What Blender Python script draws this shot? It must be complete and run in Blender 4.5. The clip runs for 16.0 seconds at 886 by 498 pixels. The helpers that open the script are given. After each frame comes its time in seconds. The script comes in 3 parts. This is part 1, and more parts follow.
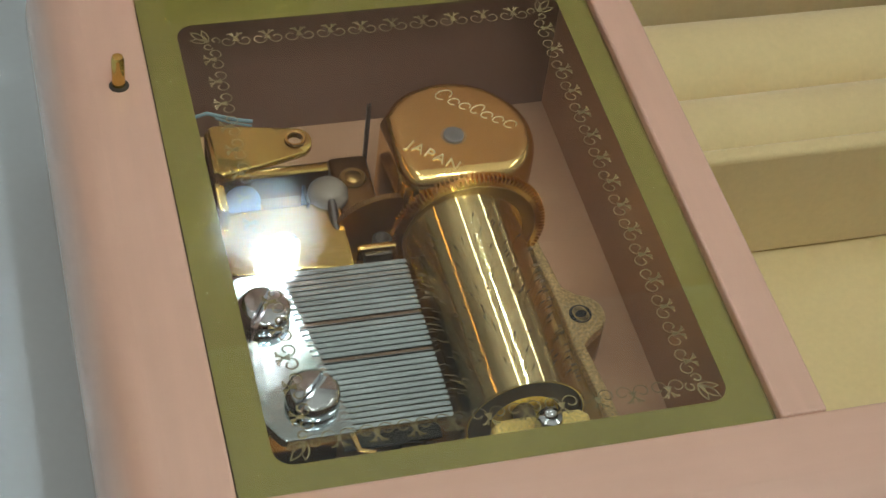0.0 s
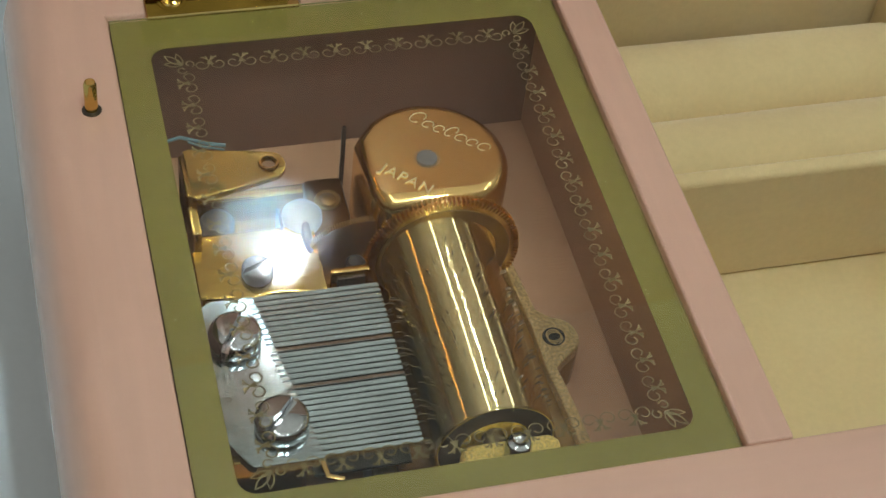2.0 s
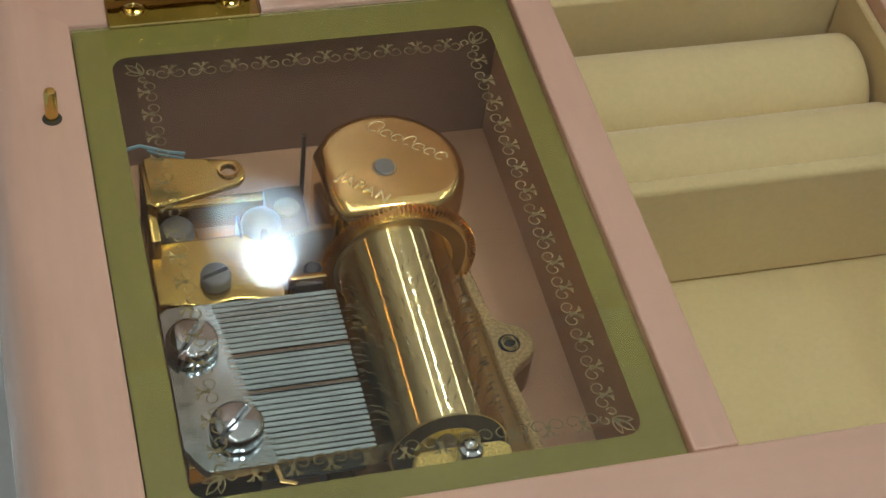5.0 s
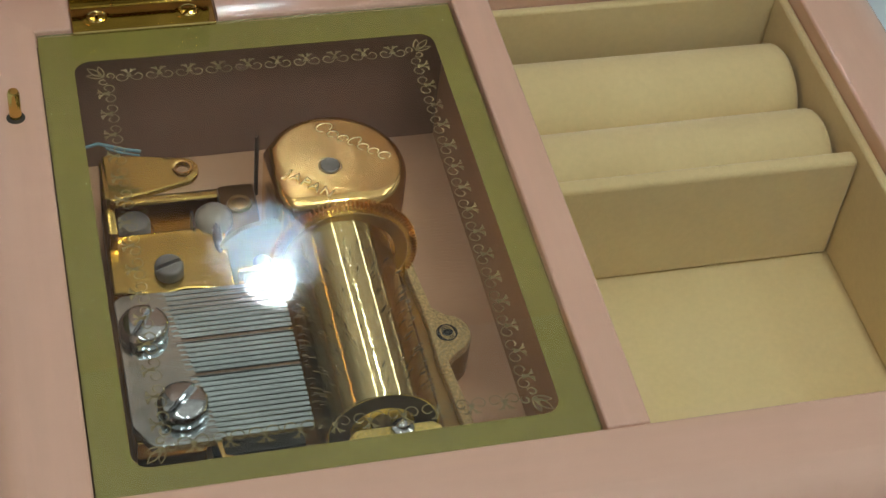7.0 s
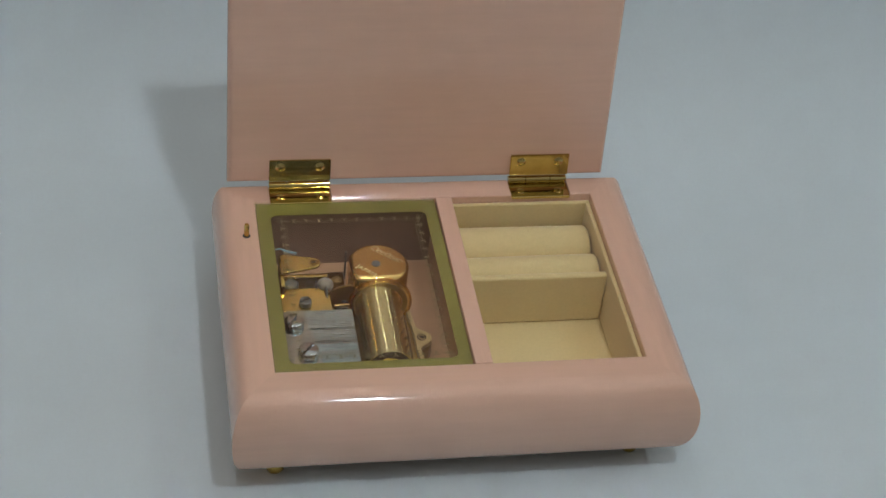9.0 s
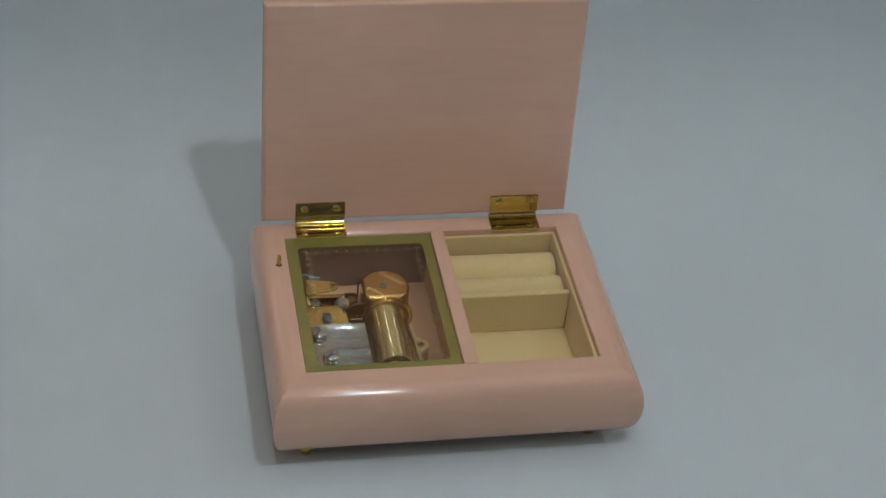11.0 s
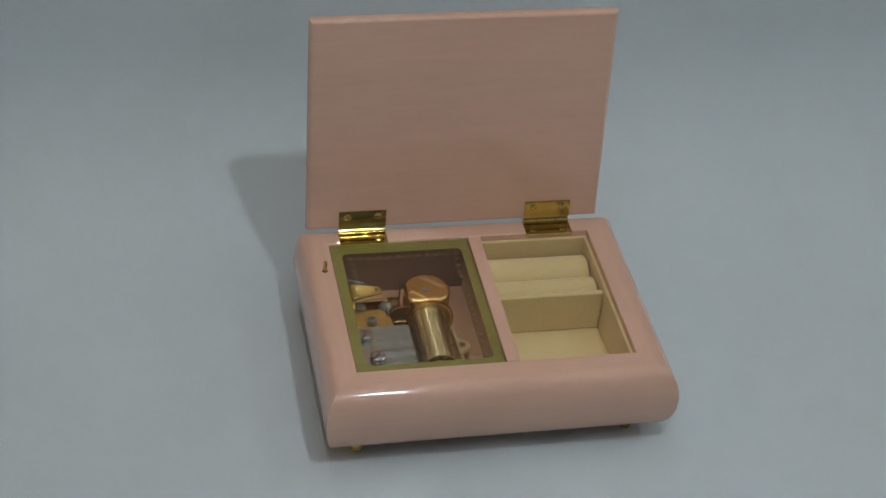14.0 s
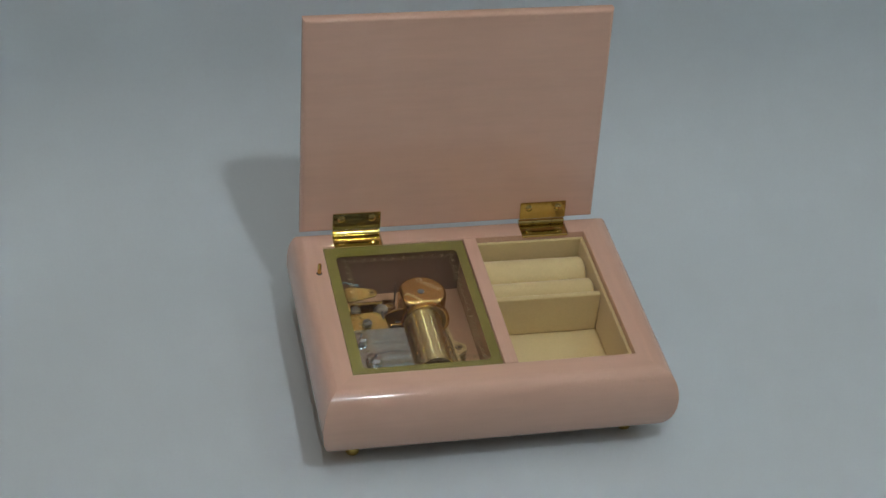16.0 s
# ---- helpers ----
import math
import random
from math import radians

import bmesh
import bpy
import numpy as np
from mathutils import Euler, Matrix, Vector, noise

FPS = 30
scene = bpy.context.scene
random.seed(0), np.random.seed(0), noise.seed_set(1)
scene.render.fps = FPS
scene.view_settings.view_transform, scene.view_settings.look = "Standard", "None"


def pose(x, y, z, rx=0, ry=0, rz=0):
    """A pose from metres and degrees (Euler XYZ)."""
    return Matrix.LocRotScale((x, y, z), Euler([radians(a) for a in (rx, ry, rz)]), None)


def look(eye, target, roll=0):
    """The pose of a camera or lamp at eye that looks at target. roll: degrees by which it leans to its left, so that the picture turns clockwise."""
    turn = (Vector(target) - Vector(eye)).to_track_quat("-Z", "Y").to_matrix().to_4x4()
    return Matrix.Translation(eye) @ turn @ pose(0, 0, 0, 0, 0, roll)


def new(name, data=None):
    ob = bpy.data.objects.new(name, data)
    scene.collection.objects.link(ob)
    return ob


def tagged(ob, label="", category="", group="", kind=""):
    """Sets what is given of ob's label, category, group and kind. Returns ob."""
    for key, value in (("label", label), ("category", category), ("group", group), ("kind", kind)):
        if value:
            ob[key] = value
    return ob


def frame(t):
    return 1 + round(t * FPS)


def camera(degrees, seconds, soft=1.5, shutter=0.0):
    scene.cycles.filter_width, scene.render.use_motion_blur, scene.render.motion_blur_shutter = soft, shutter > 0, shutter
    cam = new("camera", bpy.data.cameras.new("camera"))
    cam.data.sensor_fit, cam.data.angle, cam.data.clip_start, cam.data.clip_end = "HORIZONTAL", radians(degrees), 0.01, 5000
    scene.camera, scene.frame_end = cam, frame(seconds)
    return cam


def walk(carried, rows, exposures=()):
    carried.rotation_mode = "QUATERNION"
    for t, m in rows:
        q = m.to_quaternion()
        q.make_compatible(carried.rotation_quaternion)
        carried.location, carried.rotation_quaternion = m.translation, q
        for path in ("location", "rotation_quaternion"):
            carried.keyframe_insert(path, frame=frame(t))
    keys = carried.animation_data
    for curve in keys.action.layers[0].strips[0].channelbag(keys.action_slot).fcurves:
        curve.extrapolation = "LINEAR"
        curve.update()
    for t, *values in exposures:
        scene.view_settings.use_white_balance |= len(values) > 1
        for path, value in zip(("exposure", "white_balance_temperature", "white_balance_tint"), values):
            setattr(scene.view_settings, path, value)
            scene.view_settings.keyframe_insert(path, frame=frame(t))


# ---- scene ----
# Box coordinates in millimetres: origin at the front left corner of the glass opening, on the box's top face.
MM = 0.001
SHIFT = Vector((64.0, 47.0, -44.0))  # the table lies 44 mm below the top face, the world's origin under the box's middle

cam = camera(28.0, 16.0, soft=1.5)
ROWS = [
    (0.0, -22.51, -116.56, 177.43, 42.02, -5.62, -14.27),
    (0.5, -22.12, -116.98, 181.79, 41.87, -5.68, -14.03),
    (1.0, -19.30, -116.28, 181.54, 42.02, -5.70, -14.17),
    (1.5, -17.43, -114.76, 181.27, 41.76, -5.59, -14.07),
    (2.0, -16.07, -115.08, 181.16, 41.79, -5.25, -13.95),
    (2.5, -15.51, -113.75, 180.51, 41.53, -5.61, -14.18),
    (3.0, -12.79, -113.90, 180.74, 41.72, -5.57, -14.08),
    (3.5, -10.45, -113.70, 180.46, 41.81, -5.45, -13.92),
    (4.0, -12.48, -113.53, 182.17, 41.51, -5.55, -13.95),
    (6.5, -5.64, -126.28, 185.76, 42.33, -5.26, -13.93),
    (7.0, -4.01, -134.68, 193.92, 42.71, -5.28, -13.40),
    (7.5, -4.65, -192.31, 244.70, 44.69, -4.73, -12.54),
    (8.0, -18.39, -281.76, 318.59, 45.96, -4.81, -9.59),
    (8.5, -42.41, -393.75, 397.05, 48.39, -5.88, -9.01),
    (9.0, -50.03, -436.09, 427.42, 49.93, -5.24, -8.96),
    (9.5, -50.28, -476.26, 462.37, 50.42, -4.69, -8.11),
    (12.0, -110.47, -583.45, 548.78, 51.27, -5.06, -10.84),
    (12.5, -117.03, -593.01, 555.14, 51.72, -5.20, -10.63),
    (13.0, -115.70, -594.31, 556.14, 51.79, -4.89, -10.78),
    (13.5, -110.91, -587.28, 549.63, 51.77, -4.75, -10.56),
    (14.0, -113.86, -583.76, 545.10, 51.53, -4.37, -10.79),
    (14.5, -119.98, -582.92, 545.39, 51.35, -5.06, -10.95),
    (15.0, -119.21, -585.67, 544.48, 51.73, -4.74, -11.08),
    (15.5, -124.38, -579.08, 540.93, 51.84, -4.86, -11.32),
    (16.0, -120.00, -579.39, 532.75, 52.13, -4.48, -11.55),
]
walk(cam, [(t, pose((x - SHIFT.x) * MM, (y - SHIFT.y) * MM, (z - SHIFT.z) * MM, rx, ry, rz)) for t, x, y, z, rx, ry, rz in ROWS],
     exposures=[(0.0, -0.12, 6500, 2.5), (6.5, -0.29, 6500, 2.5), (7.5, -0.15, 6500, 3.5), (8.5, -0.17, 6500, 7), (9.5, -0.42, 6500, 8), (12.0, -0.52, 6500, 8), (16.0, -0.52, 6500, 8)])


def V(x, y, z):
    return (Vector((x, y, z)) - SHIFT) * MM


# ---- world and lights ----
world = bpy.data.worlds.new("world")
scene.world = world
world.use_nodes = True
world.node_tree.nodes["Background"].inputs[0].default_value = (0.6, 0.7, 0.8, 1)
world.node_tree.nodes["Background"].inputs[1].default_value = 0.05


def area(name, at, target, power, sx, sy, colour, shape="RECTANGLE"):
    data = bpy.data.lights.new(name, "AREA")
    data.energy, data.shape, data.size, data.size_y, data.color = power, shape, sx, sy, colour
    ob = new(name, data)
    ob.matrix_world = look(at, target)
    return ob


def tube_lamp(name, x, y, z, tilt, power, width, length, colour):
    """A tube that runs along y and shines down, tilted toward the middle."""
    ob = area(name, (x, y, z), (x, y, 0), power, width, length, colour)
    ob.matrix_world = pose(x, y, z, 0, tilt, 0)


scene.cycles.sample_clamp_indirect = 0.0  # keep the lamp's mirror image in lid and glass at its full strength

# a small hanging lamp above the front of the box, tubes above, a warm tube to the left, and an added fill that lights
# the ceiling
LAMP = V(162, -323, 900)
area("hanging_lamp_light", LAMP, V(40, 60, 0), 1.3, 0.036, 0.036, (0.95, 0.98, 1.0), "DISK")
tube_lamp("tube_light", -0.25, -0.30, 1.72, 0, 4.0, 0.034, 2.2, (0.95, 0.985, 1.0))
tube_lamp("tube_light_right", 1.12, -0.10, 1.70, 33, 3.4, 0.05, 1.2, (0.95, 0.985, 1.0))
tube_lamp("tube_light_front", -0.11, -0.95, 1.72, 0, 0.7, 0.045, 0.5, (0.95, 0.985, 1.0))
tube_lamp("tube_light_side", 1.90, -0.30, 1.23, 58, 1.6, 0.03, 2.4, (1.0, 1.0, 0.94))
tube_lamp("warm_light", -1.60, 0.50, 1.31, -51, 2.2, 0.022, 2.0, (1.0, 0.45, 0.1))
# unseen upward panel added to brighten the ceiling, not a fixture of the room
area("added_ceiling_fill", (0.1, 0.0, 1.35), (0.1, 0.0, 1.75), 10.5, 2.0, 2.2, (0.95, 0.975, 1.0))


# ---- materials ----
def material(name, colour, rough=0.5, metal=0.0, grain=(), bump=(), coat=0.0, spread=0.0, rough_noise=0.0):
    """grain: (scale, strength, stretch xyz) layers of colour variation; bump: (scale, height in mm, stretch) layers."""
    m = bpy.data.materials.new(name)
    m.use_nodes = True
    nt, ln = m.node_tree.nodes, m.node_tree.links
    b = nt["Principled BSDF"]
    b.inputs["Roughness"].default_value, b.inputs["Metallic"].default_value = rough, metal
    b.inputs["Coat Weight"].default_value, b.inputs["Coat Roughness"].default_value = coat, 0.03
    tc = nt.new("ShaderNodeTexCoord")

    def noise_at(scale, stretch, detail=4.0):
        mp = nt.new("ShaderNodeMapping")
        mp.inputs["Scale"].default_value = stretch
        n = nt.new("ShaderNodeTexNoise")
        n.inputs["Scale"].default_value, n.inputs["Detail"].default_value = scale, detail
        ln.new(tc.outputs["Object"], mp.inputs[0])
        ln.new(mp.outputs[0], n.inputs["Vector"])
        return n

    base = nt.new("ShaderNodeRGB")
    base.outputs[0].default_value = (*colour, 1)
    out = base.outputs[0]
    for scale, strength, stretch in grain:
        n = noise_at(scale, stretch)
        ramp = nt.new("ShaderNodeMapRange")
        ramp.inputs["From Min"].default_value, ramp.inputs["From Max"].default_value = 0.3, 0.7
        ramp.inputs["To Min"].default_value, ramp.inputs["To Max"].default_value = 1 - strength, 1 + strength
        ln.new(n.outputs["Fac"], ramp.inputs["Value"])
        mul = nt.new("ShaderNodeVectorMath")
        mul.operation = "SCALE"
        ln.new(out, mul.inputs[0])
        ln.new(ramp.outputs[0], mul.inputs["Scale"])
        out = mul.outputs[0]
    if spread:
        info = nt.new("ShaderNodeObjectInfo")
        ramp = nt.new("ShaderNodeMapRange")
        ramp.inputs["To Min"].default_value, ramp.inputs["To Max"].default_value = 1 - spread, 1 + spread
        ln.new(info.outputs["Random"], ramp.inputs["Value"])
        mul = nt.new("ShaderNodeVectorMath")
        mul.operation = "SCALE"
        ln.new(out, mul.inputs[0])
        ln.new(ramp.outputs[0], mul.inputs["Scale"])
        out = mul.outputs[0]
    ln.new(out, b.inputs["Base Color"])
    if rough_noise:
        n = noise_at(300, (1, 1, 1))
        ramp = nt.new("ShaderNodeMapRange")
        ramp.inputs["To Min"].default_value, ramp.inputs["To Max"].default_value = rough - rough_noise, rough + rough_noise
        ln.new(n.outputs["Fac"], ramp.inputs["Value"])
        ln.new(ramp.outputs[0], b.inputs["Roughness"])
    last = None
    for scale, height, stretch in bump:
        n = noise_at(scale, stretch, 3.0)
        bp = nt.new("ShaderNodeBump")
        bp.inputs["Distance"].default_value = height * MM
        ln.new(n.outputs["Fac"], bp.inputs["Height"])
        if last:
            ln.new(last, bp.inputs["Normal"])
        last = bp.outputs[0]
    if last:
        ln.new(last, b.inputs["Normal"])
    return m


def turned(m, depth):
    """Lathe-turned metal: fine grooves round the y axis tip the surface back and forth along it."""
    nt, ln = m.node_tree.nodes, m.node_tree.links
    geo, sep, far, wn = (nt.new(k) for k in ("ShaderNodeNewGeometry", "ShaderNodeSeparateXYZ", "ShaderNodeMath", "ShaderNodeTexWhiteNoise"))
    far.operation, far.inputs[1].default_value = "MULTIPLY", 90000.0
    wn.noise_dimensions = "1D"
    ln.new(geo.outputs["Position"], sep.inputs[0])
    ln.new(sep.outputs["Y"], far.inputs[0])
    ln.new(far.outputs[0], wn.inputs["W"])
    tip, com, add = (nt.new(k) for k in ("ShaderNodeMapRange", "ShaderNodeCombineXYZ", "ShaderNodeVectorMath"))
    tip.inputs["To Min"].default_value, tip.inputs["To Max"].default_value = -depth, depth
    ln.new(wn.outputs["Value"], tip.inputs["Value"])
    ln.new(tip.outputs[0], com.inputs["Y"])
    ln.new(geo.outputs["Normal"], add.inputs[0])
    ln.new(com.outputs[0], add.inputs[1])
    norm = nt.new("ShaderNodeVectorMath")
    norm.operation = "NORMALIZE"
    ln.new(add.outputs[0], norm.inputs[0])
    ln.new(norm.outputs[0], nt["Principled BSDF"].inputs["Normal"])
    return m


def glass_material():
    m = bpy.data.materials.new("clear_glass")
    m.use_nodes = True
    nt, ln = m.node_tree.nodes, m.node_tree.links
    nt.remove(nt["Principled BSDF"])
    rf, gl, fr, mx = (nt.new(k) for k in ("ShaderNodeBsdfRefraction", "ShaderNodeBsdfGlossy", "ShaderNodeFresnel", "ShaderNodeMixShader"))
    rf.inputs["Color"].default_value = (0.985, 0.975, 0.955, 1)
    rf.inputs["IOR"].default_value, rf.inputs["Roughness"].default_value = 1.5, 0.0
    gl.inputs["Roughness"].default_value = 0.0
    fr.inputs["IOR"].default_value = 1.5
    ln.new(fr.outputs[0], mx.inputs[0])
    ln.new(rf.outputs[0], mx.inputs[1])
    ln.new(gl.outputs[0], mx.inputs[2])
    ln.new(mx.outputs[0], nt["Material Output"].inputs["Surface"])
    return m


def glow(name, colour, strength):
    m = bpy.data.materials.new(name)
    m.use_nodes = True
    nt = m.node_tree.nodes
    nt.remove(nt["Principled BSDF"])
    e = nt.new("ShaderNodeEmission")
    e.inputs[0].default_value, e.inputs[1].default_value = (*colour, 1), strength
    m.node_tree.links.new(e.outputs[0], nt["Material Output"].inputs["Surface"])
    return m


WOOD_X = ((9, 0.025, (1, 7, 7)), (40, 0.02, (1, 9, 9)), (400, 0.01, (0.1, 1.5, 1.5)))
WOOD_Y = ((9, 0.035, (7, 1, 7)), (40, 0.03, (9, 1, 9)), (400, 0.01, (1.5, 0.1, 1.5)))
PINK = (0.69, 0.432, 0.322)
pink_x = material("pink_lacquer_along_x", PINK, 0.5, grain=WOOD_X, bump=((60, 0.008, (1, 4, 4)),), coat=1.0)
pink_y = material("pink_lacquer_along_y", PINK, 0.5, grain=WOOD_Y, bump=((60, 0.008, (4, 1, 4)),), coat=1.0)
for lacquer in (pink_x, pink_y):
    lacquer.node_tree.nodes["Principled BSDF"].inputs["Specular IOR Level"].default_value = 0.15
# brownish pink well wall, darkened in colour for the shade under the glass
well_shade_brown = material("shaded_well_brown", (0.13, 0.070, 0.044), 0.7, grain=((30, 0.08, (1, 1, 1)), (600, 0.06, (1, 1, 1))), bump=((800, 0.05, (1, 1, 1)),))
bare_pink = material("bare_pink_wood", (0.40, 0.235, 0.135), 0.6, grain=WOOD_X, bump=((300, 0.1, (1, 6, 6)),))
cream = material("cream_velvet", (0.69, 0.54, 0.272), 0.95, grain=((25, 0.025, (1, 1, 1)), (900, 0.025, (1, 1, 1))), bump=((1600, 0.04, (1, 1, 1)),))
cream.node_tree.nodes["Principled BSDF"].inputs["Sheen Weight"].default_value = 0.35
paper = material("white_paper", (0.553, 0.612, 0.642), 0.75, grain=((2.2, 0.03, (1, 1, 1)), (14, 0.015, (1, 1, 1)), (700, 0.012, (1, 1, 1))), bump=((500, 0.03, (1, 1, 1)), (5, 1.5, (1, 1, 1))))
gold = material("polished_gold", (0.84, 0.58, 0.22), 0.15, 1.0, grain=((120, 0.06, (1, 1, 1)),), bump=((420, 0.055, (1, 1, 1)), (1500, 0.015, (1, 1, 1))), rough_noise=0.06)
gold_satin = material("satin_gold_plate", (0.62, 0.44, 0.13), 0.16, 1.0, grain=((80, 0.08, (1, 1, 1)), (900, 0.05, (1, 1, 1))), bump=((150, 0.08, (1, 1, 1)), (1800, 0.02, (1, 1, 1))))
gold_cast = material("sand_cast_gold", (0.74, 0.57, 0.18), 0.42, 0.5, grain=((2500, 0.35, (1, 1, 1)),), bump=((5200, 0.35, (1, 1, 1)),))
rim_cast = material("dark_sand_cast", (0.60, 0.45, 0.22), 0.4, 0.8, grain=((2500, 0.4, (1, 1, 1)),), bump=((4200, 0.45, (1, 1, 1)),))
gold_turned = turned(material("turned_brass", (0.99, 0.88, 0.48), 0.07, 1.0, grain=((60, 0.04, (0.1, 40, 0.1)),)), 0.6)
hinge_brass = material("hinge_brass", (0.58, 0.45, 0.18), 0.08, 1.0, grain=((150, 0.1, (1, 1, 1)),), bump=((200, 0.03, (1, 1, 1)),), rough_noise=0.03)
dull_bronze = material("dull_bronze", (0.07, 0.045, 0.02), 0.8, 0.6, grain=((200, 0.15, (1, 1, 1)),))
# near-black colour that stands in for shade in gaps and bores
gap_black = material("gap_shade_black", (0.012, 0.011, 0.010), 0.85, grain=((300, 0.2, (1, 1, 1)),))
# paler gold for the raised strokes, the light on their edges put into the colour
bright_gold = material("edge_lit_gold", (0.95, 0.82, 0.50), 0.33, 1.0, grain=((400, 0.1, (1, 1, 1)),))
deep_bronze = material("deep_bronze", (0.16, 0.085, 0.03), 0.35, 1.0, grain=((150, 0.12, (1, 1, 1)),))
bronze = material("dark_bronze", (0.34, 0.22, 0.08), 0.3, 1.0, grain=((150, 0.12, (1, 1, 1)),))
steel = material("comb_steel", (0.55, 0.65, 0.68), 0.07, 1.0, grain=((250, 0.05, (1, 12, 1)), (120, 0.1, (1, 1, 1))), bump=((700, 0.008, (0.2, 8, 1)),), spread=0.07)
chrome = material("chrome_screw", (0.55, 0.59, 0.63), 0.07, 1.0, bump=((300, 0.02, (1, 1, 1)),))
pin_steel = material("pin_steel", (0.14, 0.11, 0.07), 0.45, 1.0)
axle_steel = material("grey_axle_steel", (0.13, 0.125, 0.12), 0.6, 0.6, grain=((800, 0.1, (1, 1, 1)),))
dark_steel = material("dark_steel", (0.07, 0.065, 0.06), 0.4, 0.8, grain=((400, 0.2, (1, 1, 1)),))
nylon = material("white_nylon", (0.16, 0.14, 0.11), 0.45, grain=((300, 0.05, (1, 1, 1)),))
olive = material("olive_gold_print", (0.124, 0.109, 0.018), 0.45, grain=((40, 0.06, (1, 1, 1)), (2500, 0.05, (1, 1, 1))))
print_gold = material("gold_lace_print", (0.155, 0.125, 0.05), 0.45, 0.3, grain=((500, 0.25, (1, 1, 1)),))
thread_blue = material("blue_thread", (0.11, 0.20, 0.24), 0.8, grain=((900, 0.2, (1, 1, 1)),))
speck = material("pale_dust", (0.75, 0.72, 0.55), 0.8, grain=((900, 0.1, (1, 1, 1)),))
wall_paint = material("room_wall_paint", (0.72, 0.72, 0.70), 0.8, grain=((3, 0.05, (1, 1, 1)), (120, 0.03, (1, 1, 1))))
glass = glass_material()


# ---- builders ----
def thing(name, base, label, category, group="", kind=""):
    ob = new(name)
    ob.empty_display_size = 0.005
    ob.location = V(*base)
    return tagged(ob, label, category, group, kind)


def part(name, bm, mat, parent=None, label="", smooth=0.0, local=False, flat=0.0):
    """One mesh object out of a bmesh in box millimetres. smooth: degrees up to which edges shade smooth;
    flat: faces larger than this, in square mm, keep their own flat shading."""
    origin = Vector((0, 0, 0))
    p = parent
    while p is not None:
        origin += p.location
        p = p.parent
    if not local:
        for v in bm.verts:
            v.co = V(*v.co) - origin
    bmesh.ops.recalc_face_normals(bm, faces=bm.faces)
    if smooth:
        limit = flat * MM * MM
        for f in bm.faces:
            f.smooth = not flat or f.calc_area() < limit
        for e in bm.edges:
            e.smooth = len(e.link_faces) == 2 and e.calc_face_angle(0) < radians(smooth)
    me = bpy.data.meshes.new(name)
    bm.to_mesh(me)
    bm.free()
    me.materials.append(mat)
    ob = new(name, me)
    ob.parent = parent
    if label:
        tagged(ob, label)
    return ob


def box(x0, x1, y0, y1, z0, z1, bevel=0.0, seg=2):
    bm = bmesh.new()
    vs = [bm.verts.new((x, y, z)) for x in (x0, x1) for y in (y0, y1) for z in (z0, z1)]
    for q in ((0, 1, 3, 2), (4, 6, 7, 5), (0, 4, 5, 1), (2, 3, 7, 6), (0, 2, 6, 4), (1, 5, 7, 3)):
        bm.faces.new([vs[i] for i in q])
    if bevel:
        bmesh.ops.bevel(bm, geom=bm.edges[:], offset=bevel, segments=seg, affect="EDGES", profile=0.5)
    return bm


def join(*bms):
    out = bms[0]
    for b in bms[1:]:
        me = bpy.data.meshes.new("join")
        b.to_mesh(me)
        b.free()
        out.from_mesh(me)
        bpy.data.meshes.remove(me)
    return out


def lathe(profile, at, axis="z", n=48):
    """A turned body: profile of (radius, height) along an axis from at; closed where the radius is 0."""
    bm = bmesh.new()
    rings = []
    for r, h in profile:
        ring = []
        for i in range(n if r > 1e-6 else 1):
            a = 2 * math.pi * i / n
            u, w = r * math.cos(a), r * math.sin(a)
            co = {"z": (u, w, h), "y": (u, h, w), "x": (h, u, w)}[axis]
            ring.append(bm.verts.new(Vector(at) + Vector(co)))
        rings.append(ring)
    for a, b in zip(rings, rings[1:]):
        for i in range(n):
            j = (i + 1) % n
            if len(a) == 1 and len(b) == 1:
                continue
            if len(a) == 1:
                bm.faces.new((a[0], b[j], b[i]))
            elif len(b) == 1:
                bm.faces.new((a[i], a[j], b[0]))
            else:
                bm.faces.new((a[i], a[j], b[j], b[i]))
    return bm


